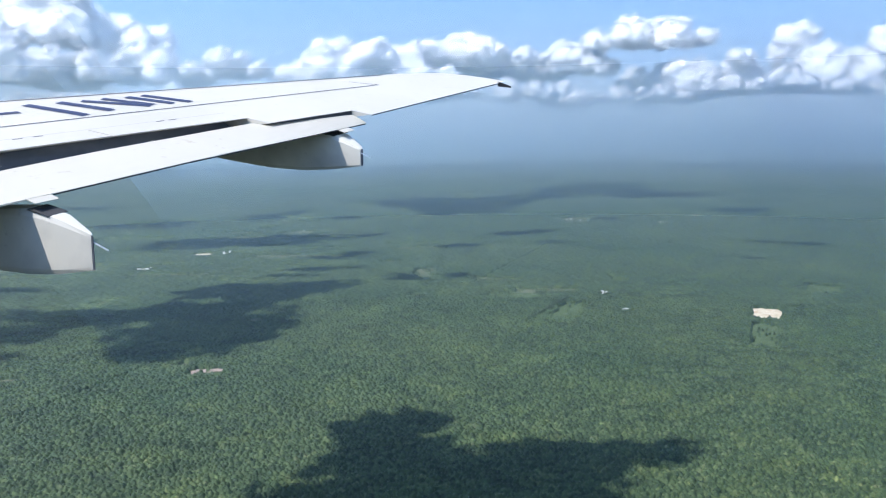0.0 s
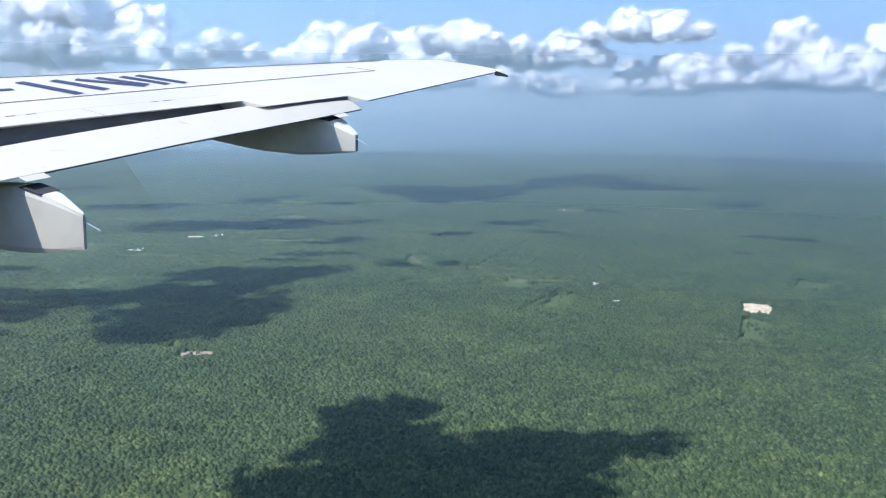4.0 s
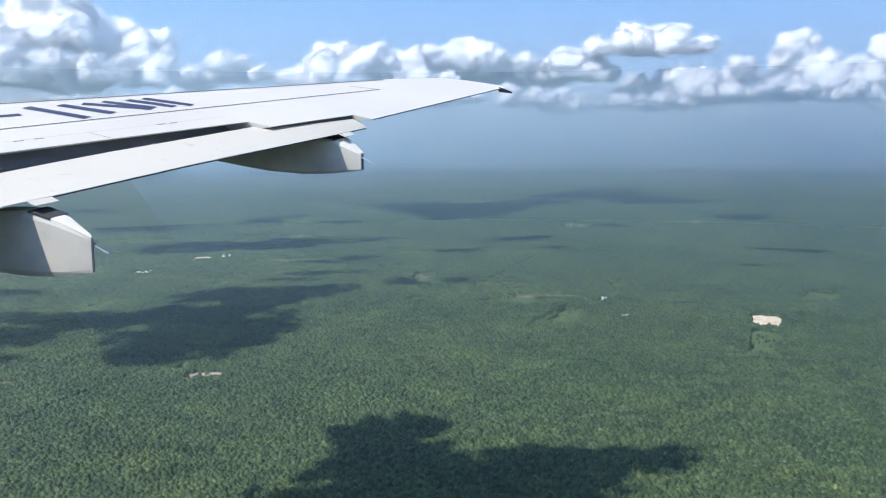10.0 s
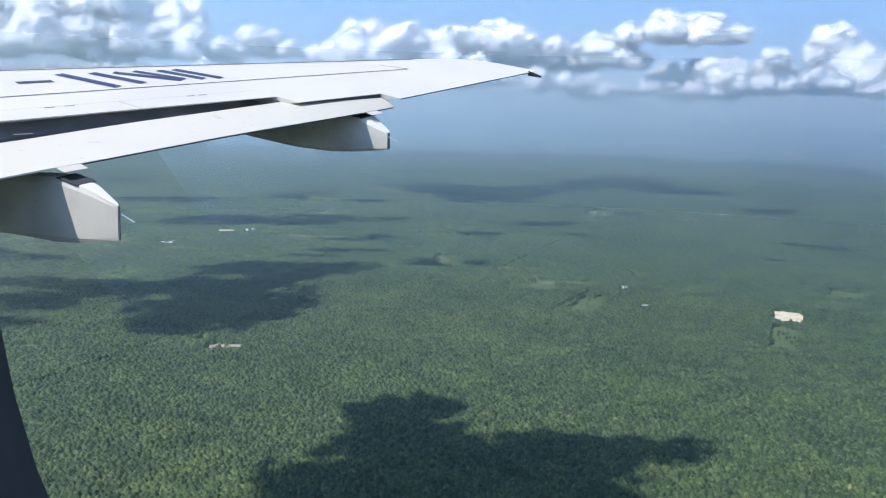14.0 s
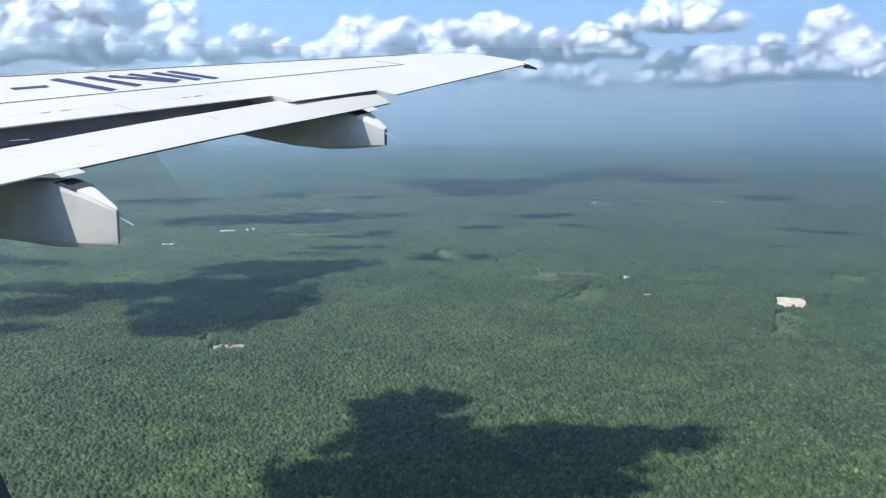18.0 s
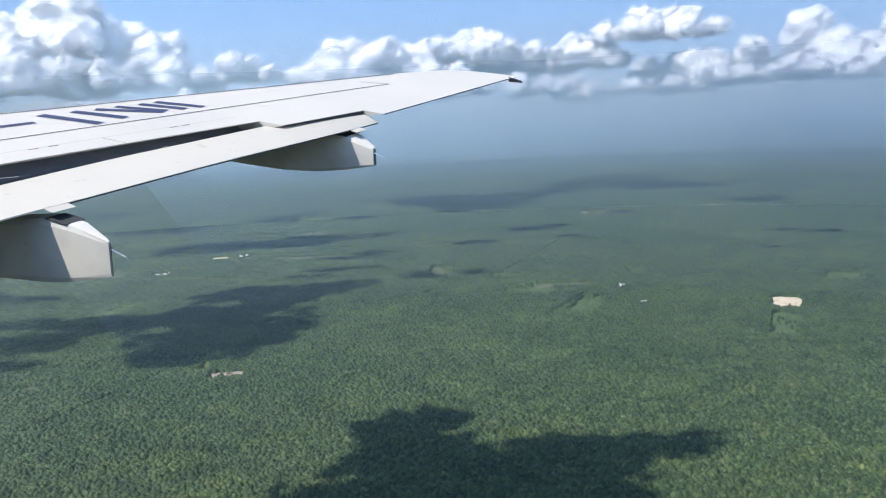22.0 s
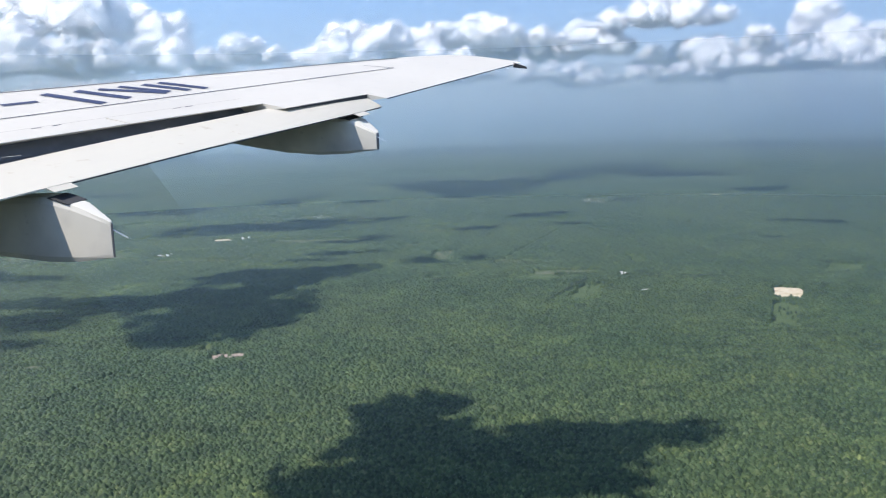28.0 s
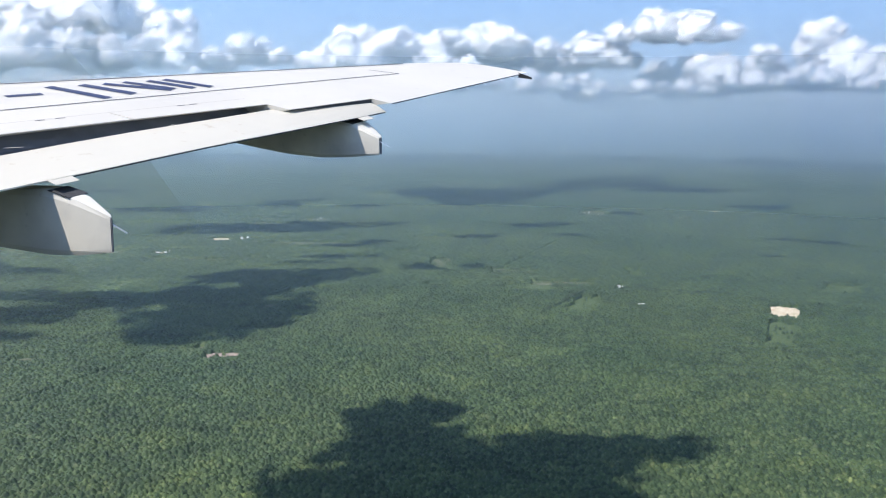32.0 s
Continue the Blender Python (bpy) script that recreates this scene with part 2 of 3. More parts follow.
def wing_point(lat, q, h=0.0):
    return TIP + SPAN * ((lat - TIP_LAT) / SPAN.dot(SIDE)) + AHEAD * q + Vector((0, 0, RISE * q + h))


def lerp(x, xs, ys):
    return float(np.interp(x, xs, ys))


def crest(lat):
    return lerp(lat, (0, 11.9, 12.4, 12.7, 12.86, 12.93, 12.97), (4.72, 1.233, 1.04, 0.87, 0.62, 0.4, 0.15))


def skin_height(lat, q):
    s = q / crest(lat)
    return 0.018 * crest(lat) * s * (1 - s)


def on_skin(lat, q, up=0.004):
    return wing_point(lat, q, skin_height(lat, q) + up)


def skin_edge(lat):
    """Where the fixed upper skin ends, ahead of the trailing edge."""
    if lat < 8.52:
        return 0.68 + (8.56 - lat) * 0.178
    if lat < 9.68:
        return 0.43 + (8.42 - lat) * 0.15
    return 0.0


wing = new("airplane")
wing.location = (0, 0, 0)
tagged(wing, "white airliner with drooped flap and grey fairings on its wing", "airplane")


def wing_ring(lat, thick):
    c, e = crest(lat), skin_edge(lat)
    pts = []
    for i in range(9):
        q = e + (c - e) * i / 8
        pts.append(wing_point(lat, q, skin_height(lat, q)))
    for i in range(1, 7):
        a = i / 6 * math.pi * 0.62
        q = c + 0.42 * c * math.sin(a) / math.sin(math.pi * 0.5)
        pts.append(wing_point(lat, q, -RISE * (q - c) - 0.16 * c * (1 - math.cos(a))))
    for i in range(1, 7):
        q = c * 1.25 + (e + 0.02 - c * 1.25) * i / 6
        low = -RISE * q - 0.13 * c * (1 - i / 6)
        pts.append(wing_point(lat, q, min(low, -thick) if e == 0 else -thick - 0.12 * c * (1 - i / 6) ** 0.5))
    return pts


stations = [0.1, 1.4, 2.6, 4, 5, 6, 7, 8, 8.515, 8.525, 9, 9.4, 9.675, 9.685, 10.2, 10.8, 11.4, 11.9, 12.2, 12.5, 12.7, 12.8, 12.88, 12.94, 12.97]
part("wing_skin", loft([wing_ring(s, 0.007) for s in stations]), WHITE, wing, smooth=False)


def strip(name, mat, pts, width, parent, label="", up=0.004):
    """A thin strip along points (lat, q) on the skin."""
    bm = bmesh.new()
    rows = []
    for (a, b), (c, d) in zip(pts, pts[1:]):
        for i in range(9):
            t = i / 8
            rows.append((a + (c - a) * t, b + (d - b) * t, c - a, d - b))
    pairs = []
    for lat, q, dl, dq in rows:
        n = math.hypot(dl, dq)
        ox, oy = -dq / n * width / 2, dl / n * width / 2
        pairs.append((bm.verts.new(on_skin(lat + ox, q + oy, up)), bm.verts.new(on_skin(lat - ox, q - oy, up))))
    for p, r in zip(pairs, pairs[1:]):
        if (p[0].co - r[0].co).length > 1e-5:
            bm.faces.new((p[0], p[1], r[1], r[0]))
    return part(name, bm, mat, parent, label)


strip("panel_line", LINE, [(3.0, 0.875 + 8.16 * 0.186), (11.16, 0.875)], 0.022, wing)
strip("panel_line", LINE, [(11.16, 0.875), (11.0, 1.2)], 0.016, wing)
strip("panel_line", LINE, [(3.0, crest(3.0) - 0.06), (11.8, crest(11.8) - 0.03)], 0.03, wing, "dark leading edge joint line")


def slab(name, mat, lats, top, low, parent, label="", thick=0.008, up=0.008):
    """A plate on the skin between two edges q(lat)."""
    rings = []
    for lat in lats:
        a, b = top(lat), low(lat)
        qs = [b + (a - b) * i / 5 for i in range(6)]
        rings.append([on_skin(lat, q, up) for q in qs] + [on_skin(lat, q, up - thick) for q in reversed(qs)])
    return part(name, loft(rings), mat, parent, label)


# spoilers in front of the flap, one panel after another
for a, b in ((2.6, 4.15), (4.17, 5.6), (5.62, 7.05), (7.07, 8.5)):
    slab("spoiler", WHITE, [a, (a + b) / 2, b], lambda l: 0.93 + (8.56 - l) * 0.186, lambda l: skin_edge(l) - 0.02, wing, up=0.007)
for lat in (5.4, 5.6, 6.4, 6.57, 7.72, 7.85):
    strip("hinge_mark", LINE, [(lat, 0.92 + (8.56 - lat) * 0.18), (lat + 0.085, 0.92 + (8.475 - lat) * 0.18)], 0.017, wing, up=0.0095)


strip("spoiler_seam", SEAM, [(3.0, 0.945 + 5.56 * 0.186), (8.5, 0.945 + 0.06 * 0.186)], 0.012, wing, "tan sealant seam along the spoiler hinges")


# the flap
def flap_nose(lat):
    return 0.57 - 0.1 * (lat - 9), lerp(lat, (5, 5.8, 6.8, 7.7, 8.6, 9.9), (-0.085, -0.078, -0.05, -0.045, -0.036, -0.012))


def flap_tail(lat):
    return 0.05, lerp(lat, (5.1, 5.65, 7.3, 8.95, 9.72), (-0.004, -0.019, -0.041, -0.094, -0.106))


def flap_ring(lat):
    (qn, hn), (qt, ht) = flap_nose(lat), flap_tail(lat)
    pts = []
    for i in range(7):
        t = i / 6
        pts.append(wing_point(lat, qt + (qn - qt) * t, ht + (hn - ht) * t + lerp(lat, (8, 9), (0.03, 0.12)) * t * (1 - t)))
    for a in (30, 60, 100, 140, 175):
        a = radians(a)
        pts.append(wing_point(lat, qn + 0.075 * math.sin(a), hn - 0.075 * (1 - math.cos(a))))
    for i in range(1, 5):
        t = 1 - i / 4
        pts.append(wing_point(lat, qt + (qn - qt) * t, ht + (hn - ht) * t - 0.012 - 0.14 * t))
    return pts


part("flap", loft([flap_ring(2.6 + (9.66 - 2.6) * i / 13) for i in range(14)]), FLAP_WHITE, wing)
for a, b in ((5.44, 5.64), (9.14, 9.32)):
    tab = []
    for lat in (a, b):
        tab.append([wing_point(lat, q, flap_tail(lat)[1] + h) for q, h in ((0.07, 0.002), (-0.03, -0.016), (-0.03, -0.02), (0.07, -0.006))])
    part("flap_tab", loft(tab), FLAP_WHITE, wing)
seal = [[wing_point(l, flap_tail(l)[0] + q, flap_tail(l)[1] + h) for q, h in ((0.004, -0.004), (-0.004, -0.005), (-0.004, -0.014), (0.004, -0.014))] for l in (5.66, 7, 8.2, 9.64)]
part("flap_edge_seal", loft(seal), SEAL_AND_SHADE, wing, "dark flap trailing edge strip")
edge = [[wing_point(l, q, h) for q, h in ((0.002, -0.004), (-0.005, -0.005), (-0.004, -0.013), (0.002, -0.013))] for l in (9.7, 11, 12.0, 12.75)]
part("trailing_edge_strip", loft(edge), SEAL_AND_SHADE, wing, "dark wing trailing edge strip")
# tapered black strip stands in for the shade inside the narrow flap gap
gap = [[wing_point(l, skin_edge(l) + q, h) for q, h in ((0.0, -0.001), (-0.006, -0.002), (-0.008, -0.006 - 0.03 * (l - 8.5)), (0.0, -0.006 - 0.03 * (l - 8.5)))] for l in (8.53, 8.9, 9.3, 9.66)]
part("flap_gap_shade", loft(gap), SEAL_AND_SHADE, wing, "black strip painted as shade in the gap between wing skin and flap")
# the dark cove behind the spoilers
cove = []
for lat in (2.6, 5, 7, 8.5, 9.66):
    e = skin_edge(lat)
    cove.append([wing_point(lat, q, h) for q, h in ((e + 0.35, -0.03), (e + 0.2, -0.10 - 0.1 * e), (e - 0.12, -0.08 - 0.16 * e), (e - 0.14, -0.1 - 0.16 * e), (e + 0.22, -0.13 - 0.12 * e), (e + 0.38, -0.1), (e + 0.4, -0.03))])
part("flap_cove", loft(cove), DARK, wing, "dark metal cove above the flap")
for lat in (5.95, 7.35):
    rod = [[wing_point(lat + 0.0025 * math.cos(a), q, h + 0.0025 * math.sin(a)) for a in (0.5, 2.1, 3.7, 5.3)] for q, h in ((flap_nose(lat)[0] + 0.02, -0.04), (skin_edge(lat) - 0.03, -0.1))]
    part("flap_link", loft(rod), GREY, wing)


# flap track fairings: a canoe with a flat inner side and a tail that narrows to an upright edge
def fairing(lat, width, shade_from, shade_to, rows):
    """rows: distance ahead of the trailing edge, top and bottom over the wing's plane, share of the width."""
    thing = new("flap_track_fairing")
    thing.parent = wing
    tagged(thing, "grey canoe shaped flap track fairing with blunt tail")
    rings = []
    for q, top, low, wide in rows:
        mid, half, w = (top + low) / 2, (top - low) / 2, width * wide / 2
        ring = []
        for i in range(32):
            a = 2 * math.pi * (i + 0.5) / 32
            x, z = math.cos(a), math.sin(a)
            k = (abs(x) ** 9 + abs(z) ** 9) ** (-1 / 9)
            ring.append(wing_point(lat + width * 0.5 * (1 - wide) * 0.25 + w + w * x * k, q, mid + half * z * k))
        rings.append(ring)
    part("fairing_shell", loft(rings), GREY, thing)
    qs = [r[0] for r in rows][::-1]
    tops = [r[1] for r in rows][::-1]
    # a thin black plate paints the flap's shade on the fairing top
    shade_rings, steps = [], [shade_from + (shade_to - shade_from) * i / 8 for i in range(9)]
    for across in (0.003, width - 0.003):
        ring = [wing_point(lat + across, q, lerp(q, qs, tops) + 0.003) for q in steps]
        shade_rings.append(ring + [wing_point(lat + across, q, lerp(q, qs, tops) - 0.004) for q in reversed(steps)])
    part("flap_shade_plate", loft(shade_rings), SEAL_AND_SHADE, thing, "dark plate painted as the shade between flap and fairing")
    q, top, low, wide = rows[-1]
    h = top - 0.22 * (top - low)
    rod = [[wing_point(lat + 0.04 + 0.006 * math.cos(a), q + d, h + e + 0.006 * math.sin(a)) for a in (0.5, 2.1, 3.7, 5.3)] for d, e in ((0.02, 0), (-0.03, -0.01), (-0.13, -0.035))]
    part("static_wick", loft(rod), METAL, thing, "thin pale static discharge wick")
    rim = [[wing_point(lat + width * 0.125 * (1 - wide) + width * wide * (0.5 + 0.22 * x), q - 0.004 + d, (top + low) / 2 + (top - low) * 0.47 * z) for x, z in ((-1, -1), (1, -1), (1, 1), (-1, 1))] for d in (0.01, -0.006)]
    part("tail_seal", loft(rim), LINE, thing, "dark seal along the fairing tail")


fairing(9.08, 0.26, 0.2, 0.07, ((3.0, -0.6, -0.66, 0.1), (2.4, -0.45, -0.74, 0.6), (1.7, -0.35, -0.745, 0.9), (1.28, -0.28, -0.73, 1), (0.91, -0.24, -0.71, 1), (0.47, -0.2, -0.65, 1), (0.18, -0.165, -0.58, 1), (0.1, -0.16, -0.56, 0.98), (-0.02, -0.185, -0.52, 0.8), (-0.22, -0.245, -0.46, 0.3), (-0.24, -0.255, -0.45, 0.2)))
fairing(5.44, 0.17, 0.06, -0.14, ((3.2, -0.65, -0.7, 0.1), (2.5, -0.5, -0.84, 0.6), (1.9, -0.42, -0.88, 0.9), (1.3, -0.3, -0.83, 1), (0.9, -0.25, -0.76, 1), (0.55, -0.2, -0.69, 1), (0.11, -0.10, -0.63, 1), (0.02, -0.095, -0.61, 1), (-0.2, -0.11, -0.555, 0.85), (-0.47, -0.16, -0.46, 0.22), (-0.50, -0.17, -0.45, 0.1)))

# tip lamp and wicks on the trailing edge
lamp = [[wing_point(12.80 + l, q, h) for l, q, h in ((0, 0.03, 0.015), (0.02, -0.17, -0.02), (0.02, -0.17, -0.05), (0, 0.03, -0.06))] for l in (0, 0.06, 0.1)]
part("tip_lamp", loft(lamp), LAMP, wing, "dark wing tip position lamp")
for lat in (11.3, 11.75, 12.2, 12.5):
    rod = [[wing_point(lat + 0.005 * math.cos(a), q, -0.012 + d + 0.005 * math.sin(a)) for a in (0.5, 2.1, 3.7, 5.3)] for q, d in ((0.01, 0), (-0.055, -0.014))]
    part("static_wick", loft(rod), METAL, wing, "thin pale static discharge wick")

# the registration on the skin, as plain bars of its size
for pts, width in (
    (((6.2, 2.12), (6.55, 2.62)), 0.10), (((6.81, 2.14), (7.12, 2.07)), 0.075),
    (((7.36, 2.28), (7.46, 1.64)), 0.11), (((7.66, 2.2), (7.78, 1.66)), 0.11),
    (((7.86, 2.13), (8.2, 1.6)), 0.10), (((8.08, 2.1), (8.26, 1.62)), 0.09),
    (((8.32, 2.03), (8.45, 1.55)), 0.10), (((8.5, 2.0), (8.64, 1.5)), 0.10),
):
    strip("registration_bar", NAVY, pts, width, wing, "dark navy painted registration bar", up=0.006)

# the fuselage round the seat, open at the window
rings = []
for i in range(-26, 27):
    t = (abs(i) / 26) ** 1.9 * 13 * (1 if i > 0 else -1)
    rings.append([Vector((0, 0, EYE)) + SIDE * (-1.73 + 1.88 * math.cos(radians(-84 + 168 * k / 48))) + AHEAD * (t + 0.06) + Vector((0, 0, -0.02 + 1.88 * math.sin(radians(-84 + 168 * k / 48)))) for k in range(49)])
bm = loft(rings, close=False, caps=False)
hole = []
for f in bm.faces:
    c = f.calc_center_median() - Vector((0, 0, EYE))
    if c.dot(SIDE) > 0.05 and abs(c.dot(AHEAD) - 0.06) < 0.24 and abs(c.z + 0.02) < 0.24:
        hole.append(f)
bmesh.ops.delete(bm, geom=hole, context="FACES")
part("fuselage", bm, WHITE, wing, smooth=True)

# the cabin window's edge round the seat
R_REF = Euler([radians(a) for a in (81.33, 0.98, 6.72)]).to_matrix()
rings = []
for i in range(72):
    a = 2 * math.pi * i / 72
    c, s = math.cos(a), math.sin(a)
    k = (abs(c) ** 2.6 + abs(s) ** 2.6) ** (-1 / 2.6)
    ring = []
    for grow, depth in ((0.03, 0.19), (0.0, 0.18), (0.004, 0.165), (0.05, 0.15), (0.06, 0.17), (0.05, 0.19)):
        ring.append(Vector((0, 0, EYE)) + R_REF @ Vector((0.027 + (0.128 + grow) * c * k, 0.06 + (0.18 + grow) * s * k, -depth)))
    rings.append(ring)
rings.append(rings[0])
part("window_frame", loft(rings, caps=False), PLASTIC, wing, "dark rubber edged cabin window surround", smooth=True)


# ---- the land ----
def disc(name, mat, radius, z, n=96):
    bm = bmesh.new()
    for r0, r1 in ((0, 300), (300, 1500), (1500, radius)):
        for i in range(n):
            a, b = 2 * math.pi * i / n, 2 * math.pi * (i + 1) / n
            ps = [(r0 * math.cos(a), r0 * math.sin(a)), (r1 * math.cos(a), r1 * math.sin(a)), (r1 * math.cos(b), r1 * math.sin(b)), (r0 * math.cos(b), r0 * math.sin(b))]
            ps = ps[1:] + ps[:1] if r0 else ps[:3]
            bm.faces.new([bm.verts.new((x, y, z)) for x, y in ps])
    bmesh.ops.remove_doubles(bm, verts=bm.verts[:], dist=0.01)
    return part(name, bm, mat)


tagged(disc("ground", GROUND, 6000, 0), "flat dark green forest floor reaching the horizon", "ground", kind="structure")

# open patches in the forest: kind, middle, half width, half depth, turn, material, label
PATCHES = []


def open_land(kind, x, y, wide, deep, mat, label, turn=0):
    PATCHES.append((kind, x, y, wide, deep, turn, mat, label, kind))


open_land("quarry", 277, 911, 17, 33, LIMESTONE, "bare pale limestone quarry in the forest", -17)
open_land("field", 246, 815, 14, 56, FIELD, "light green grass field below the quarry", -17)
open_land("field", 386, 1048, 22, 34, FIELD, "light green square field", -20)
open_land("clearing", -253, 675, 17, 12, RED_EARTH, "reddish bare earth clearing in the forest", 16)
open_land("clearing", -278, 694, 6, 8, PALE_EARTH, "pale scrub clearing beside the track")
open_land("quarry", -499, 1347, 16, 22, LIMESTONE, "white limestone quarry among far scrub", 20)
open_land("clearing", -535, 1196, 13, 14, LIMESTONE, "small bare white clearing")
open_land("clearing", -470, 1364, 6, 13, LIMESTONE, "small bare white clearing")
open_land("field", -468, 1148, 80, 15, PALE_EARTH, "long pale dry strip of scrub", 3)
open_land("field", -685, 1188, 110, 28, PALE_EARTH, "long pale dry strip of scrub", 3)
open_land("field", -624, 1224, 37, 22, FIELD, "light green field among scrub", 6)
open_land("clearing", -117, 1175, 16, 44, PALE_EARTH, "pale grey green scrub clearing")
open_land("clearing", 117, 1018, 6, 19, PALE_EARTH, "pale yard round white houses")
open_land("clearing", 129, 926, 7, 7, LIMESTONE, "small bare white yard")
open_land("field", 148, 1126, 11, 27, FIELD, "small light green field")
open_land("field", 70, 925, 16, 52, FIELD, "light green field beside a line of trees", -22)
open_land("field", 12, 1008, 42, 24, FIELD, "light green scrubby field", -8)
open_land("clearing", 60, 752, 4, 5, PALE_EARTH, "small pale clearing in the forest")
open_land("clearing", 150, 1862, 31, 58, PALE_EARTH, "pale far village clearing")
open_land("clearing", 325, 1798, 22, 32, PALE_EARTH, "pale far village clearing")
open_land("clearing", 425, 1935, 11, 25, LIMESTONE, "small bare white far clearing")
open_land("clearing", 286, 1481, 7, 20, PALE_EARTH, "small pale far clearing")
open_land("field", -410, 1644, 34, 29, PALE_EARTH, "pale far field")
open_land("field", -469, 1570, 66, 22, PALE_EARTH, "pale dry scrub field")
open_land("field", -378, 1880, 51, 31, FIELD, "far light green field")
open_land("field", -700, 1560, 80, 40, FIELD, "far light green field", 6)
open_land("field", -407, 642, 12, 9, PALE_EARTH, "pale scrub dotted with trees", 12)
open_land("field", -527, 1921, 100, 60, FIELD, "far light green fields", 5)
# what lies further on and further back along the flight
open_land("clearing", -417, 481, 19, 7, PALE_EARTH, "pale grassy clearing beside the track", 20)
open_land("clearing", -390, 505, 4, 3, LIMESTONE, "small bare white clearing beside the track")
open_land("field", -720, 760, 60, 34, FIELD, "light green scrubby field", 8)
open_land("clearing", 473, 897, 14, 18, PALE_EARTH, "pale yards round white houses")
open_land("clearing", 549, 899, 8, 15, LIMESTONE, "small bare white quarry")
open_land("quarry", 680, 814, 13, 15, LIMESTONE, "bare pale limestone quarry in the forest", 20)
open_land("clearing", 747, 822, 16, 12, PALE_EARTH, "pale village yards among trees")
open_land("clearing", 544, 769, 13, 4, PALE_EARTH, "narrow pale clearing in the forest")
# many small yards and cut strips among the scrub, thicker on the side where people live
rnd = random.Random(5)
for _ in range(46):
    d = rnd.uniform(0, 1) ** 0.8
    y = 820 + 1500 * d
    x = y * math.tan(radians(rnd.uniform(-34, 26) if rnd.random() < 0.4 else rnd.uniform(-32, -8)))
    w, strip_like = rnd.uniform(3, 9) * (0.6 + y / 1500), rnd.random() < 0.35
    mat = rnd.choice((PALE_EARTH, PALE_EARTH, FIELD, LIMESTONE if y < 1500 else PALE_EARTH)) if not strip_like else PALE_EARTH
    PATCHES.append(("clearing", x, y, w * (4 if strip_like else 1), w * rnd.uniform(0.8, 1.6), rnd.uniform(-12, 12), mat,
                    {PALE_EARTH: "small pale dry clearing in the forest", FIELD: "small light green field in the forest", LIMESTONE: "small bare white clearing in the forest"}[mat], "clearing"))
for _ in range(34):
    y = rnd.uniform(930, 2100)
    x = y * math.tan(radians(rnd.uniform(-33, -6)))
    w = rnd.uniform(7, 20) * y / 1200
    PATCHES.append(("clearing", x, y, w, w * rnd.uniform(0.4, 0.9), rnd.uniform(-15, 15), PALE_EARTH, "pale scrubby clearing dotted with trees", "clearing"))
# thin dry streaks of scrub on the side where people live
for _ in range(48):
    y = rnd.uniform(1080, 2500)
    x = y * math.tan(radians(rnd.uniform(-34, -4)))
    mat = rnd.choice((PALE_EARTH, FIELD))
    PATCHES.append(("clearing", x, y, rnd.uniform(25, 80), rnd.uniform(7, 16) * y / 1200, rnd.uniform(-4, 10), mat, {PALE_EARTH: "thin pale streak of dry scrub", FIELD: "thin light green streak of grass"}[mat], "clearing"))
TRACKS = [
    [(-292, 746), (-314, 668), (-340, 578), (-356, 522), (-365, 490), (-372, 462), (-390, 395)],
    [(486, 894), (519, 854), (487, 745), (452, 634), (420, 538)],
    [(775, 804), (750, 730), (730, 670), (714, 618)],
    [(-45, 1082), (4, 1240), (68, 1451)],
]
# lines of taller dark trees along field edges
HEDGES = [[(18, 860), (72, 984)], [(118, 1010), (237, 988)]]


def outline(k, a):
    """An uneven rim: the share of the half size at angle a."""
    box = (abs(math.cos(a)) ** 5 + abs(math.sin(a)) ** 5) ** -0.2
    return box * (0.9 + 0.26 * noise.fractal(Vector((math.cos(a) * 2.2, math.sin(a) * 2.2, k * 3.7)), 0.8, 2.2, 4))


for k, (name, cx, cy, hw, hd, turn, mat, label, cat) in enumerate(PATCHES):
    bm = bmesh.new()
    mid = bm.verts.new((0, 0, 0.5))
    rim = []
    for i in range(48):
        a = 2 * math.pi * i / 48
        o = outline(k, a)
        rim.append((bm.verts.new((hw * o * math.cos(a) * 0.6, hd * o * math.sin(a) * 0.6, 0.35)), bm.verts.new((hw * o * math.cos(a), hd * o * math.sin(a), 0.06))))
    for i in range(48):
        j = (i + 1) % 48
        bm.faces.new((mid, rim[i][0], rim[j][0]))
        bm.faces.new((rim[i][0], rim[i][1], rim[j][1], rim[j][0]))
    ob = part(name, bm, mat)
    ob.location, ob.rotation_euler = (cx, cy, 0), (0, 0, radians(turn))
    tagged(ob, label, cat, kind="structure")

for track in TRACKS:
    bm = bmesh.new()
    prev = None
    for (x0, y0), (x1, y1) in zip(track, track[1:]):
        for i in range(16):
            t = i / 16
            x, y = x0 + (x1 - x0) * t, y0 + (y1 - y0) * t
            w = 0.8 + 0.5 * noise.noise(Vector((x * 0.11, y * 0.11, 4)))
            pair = (bm.verts.new((x - w, y, 0.2)), bm.verts.new((x + w, y, 0.2)))
            if prev:
                bm.faces.new((prev[0], prev[1], pair[1], pair[0]))
            prev = pair
    tagged(part("forest_track", bm, ROAD), "straight white limestone track through the forest", "track", kind="structure")


def beside(lines, x, y):
    """The distance from each place to the nearest of some lines."""
    best = np.full(x.shape, 1e9)
    for line in lines:
        for (x0, y0), (x1, y1) in zip(line, line[1:]):
            t = np.clip(((x - x0) * (x1 - x0) + (y - y0) * (y1 - y0)) / ((x1 - x0) ** 2 + (y1 - y0) ** 2), 0, 1)
            best = np.minimum(best, np.hypot(x - x0 - t * (x1 - x0), y - y0 - t * (y1 - y0)))
    return best


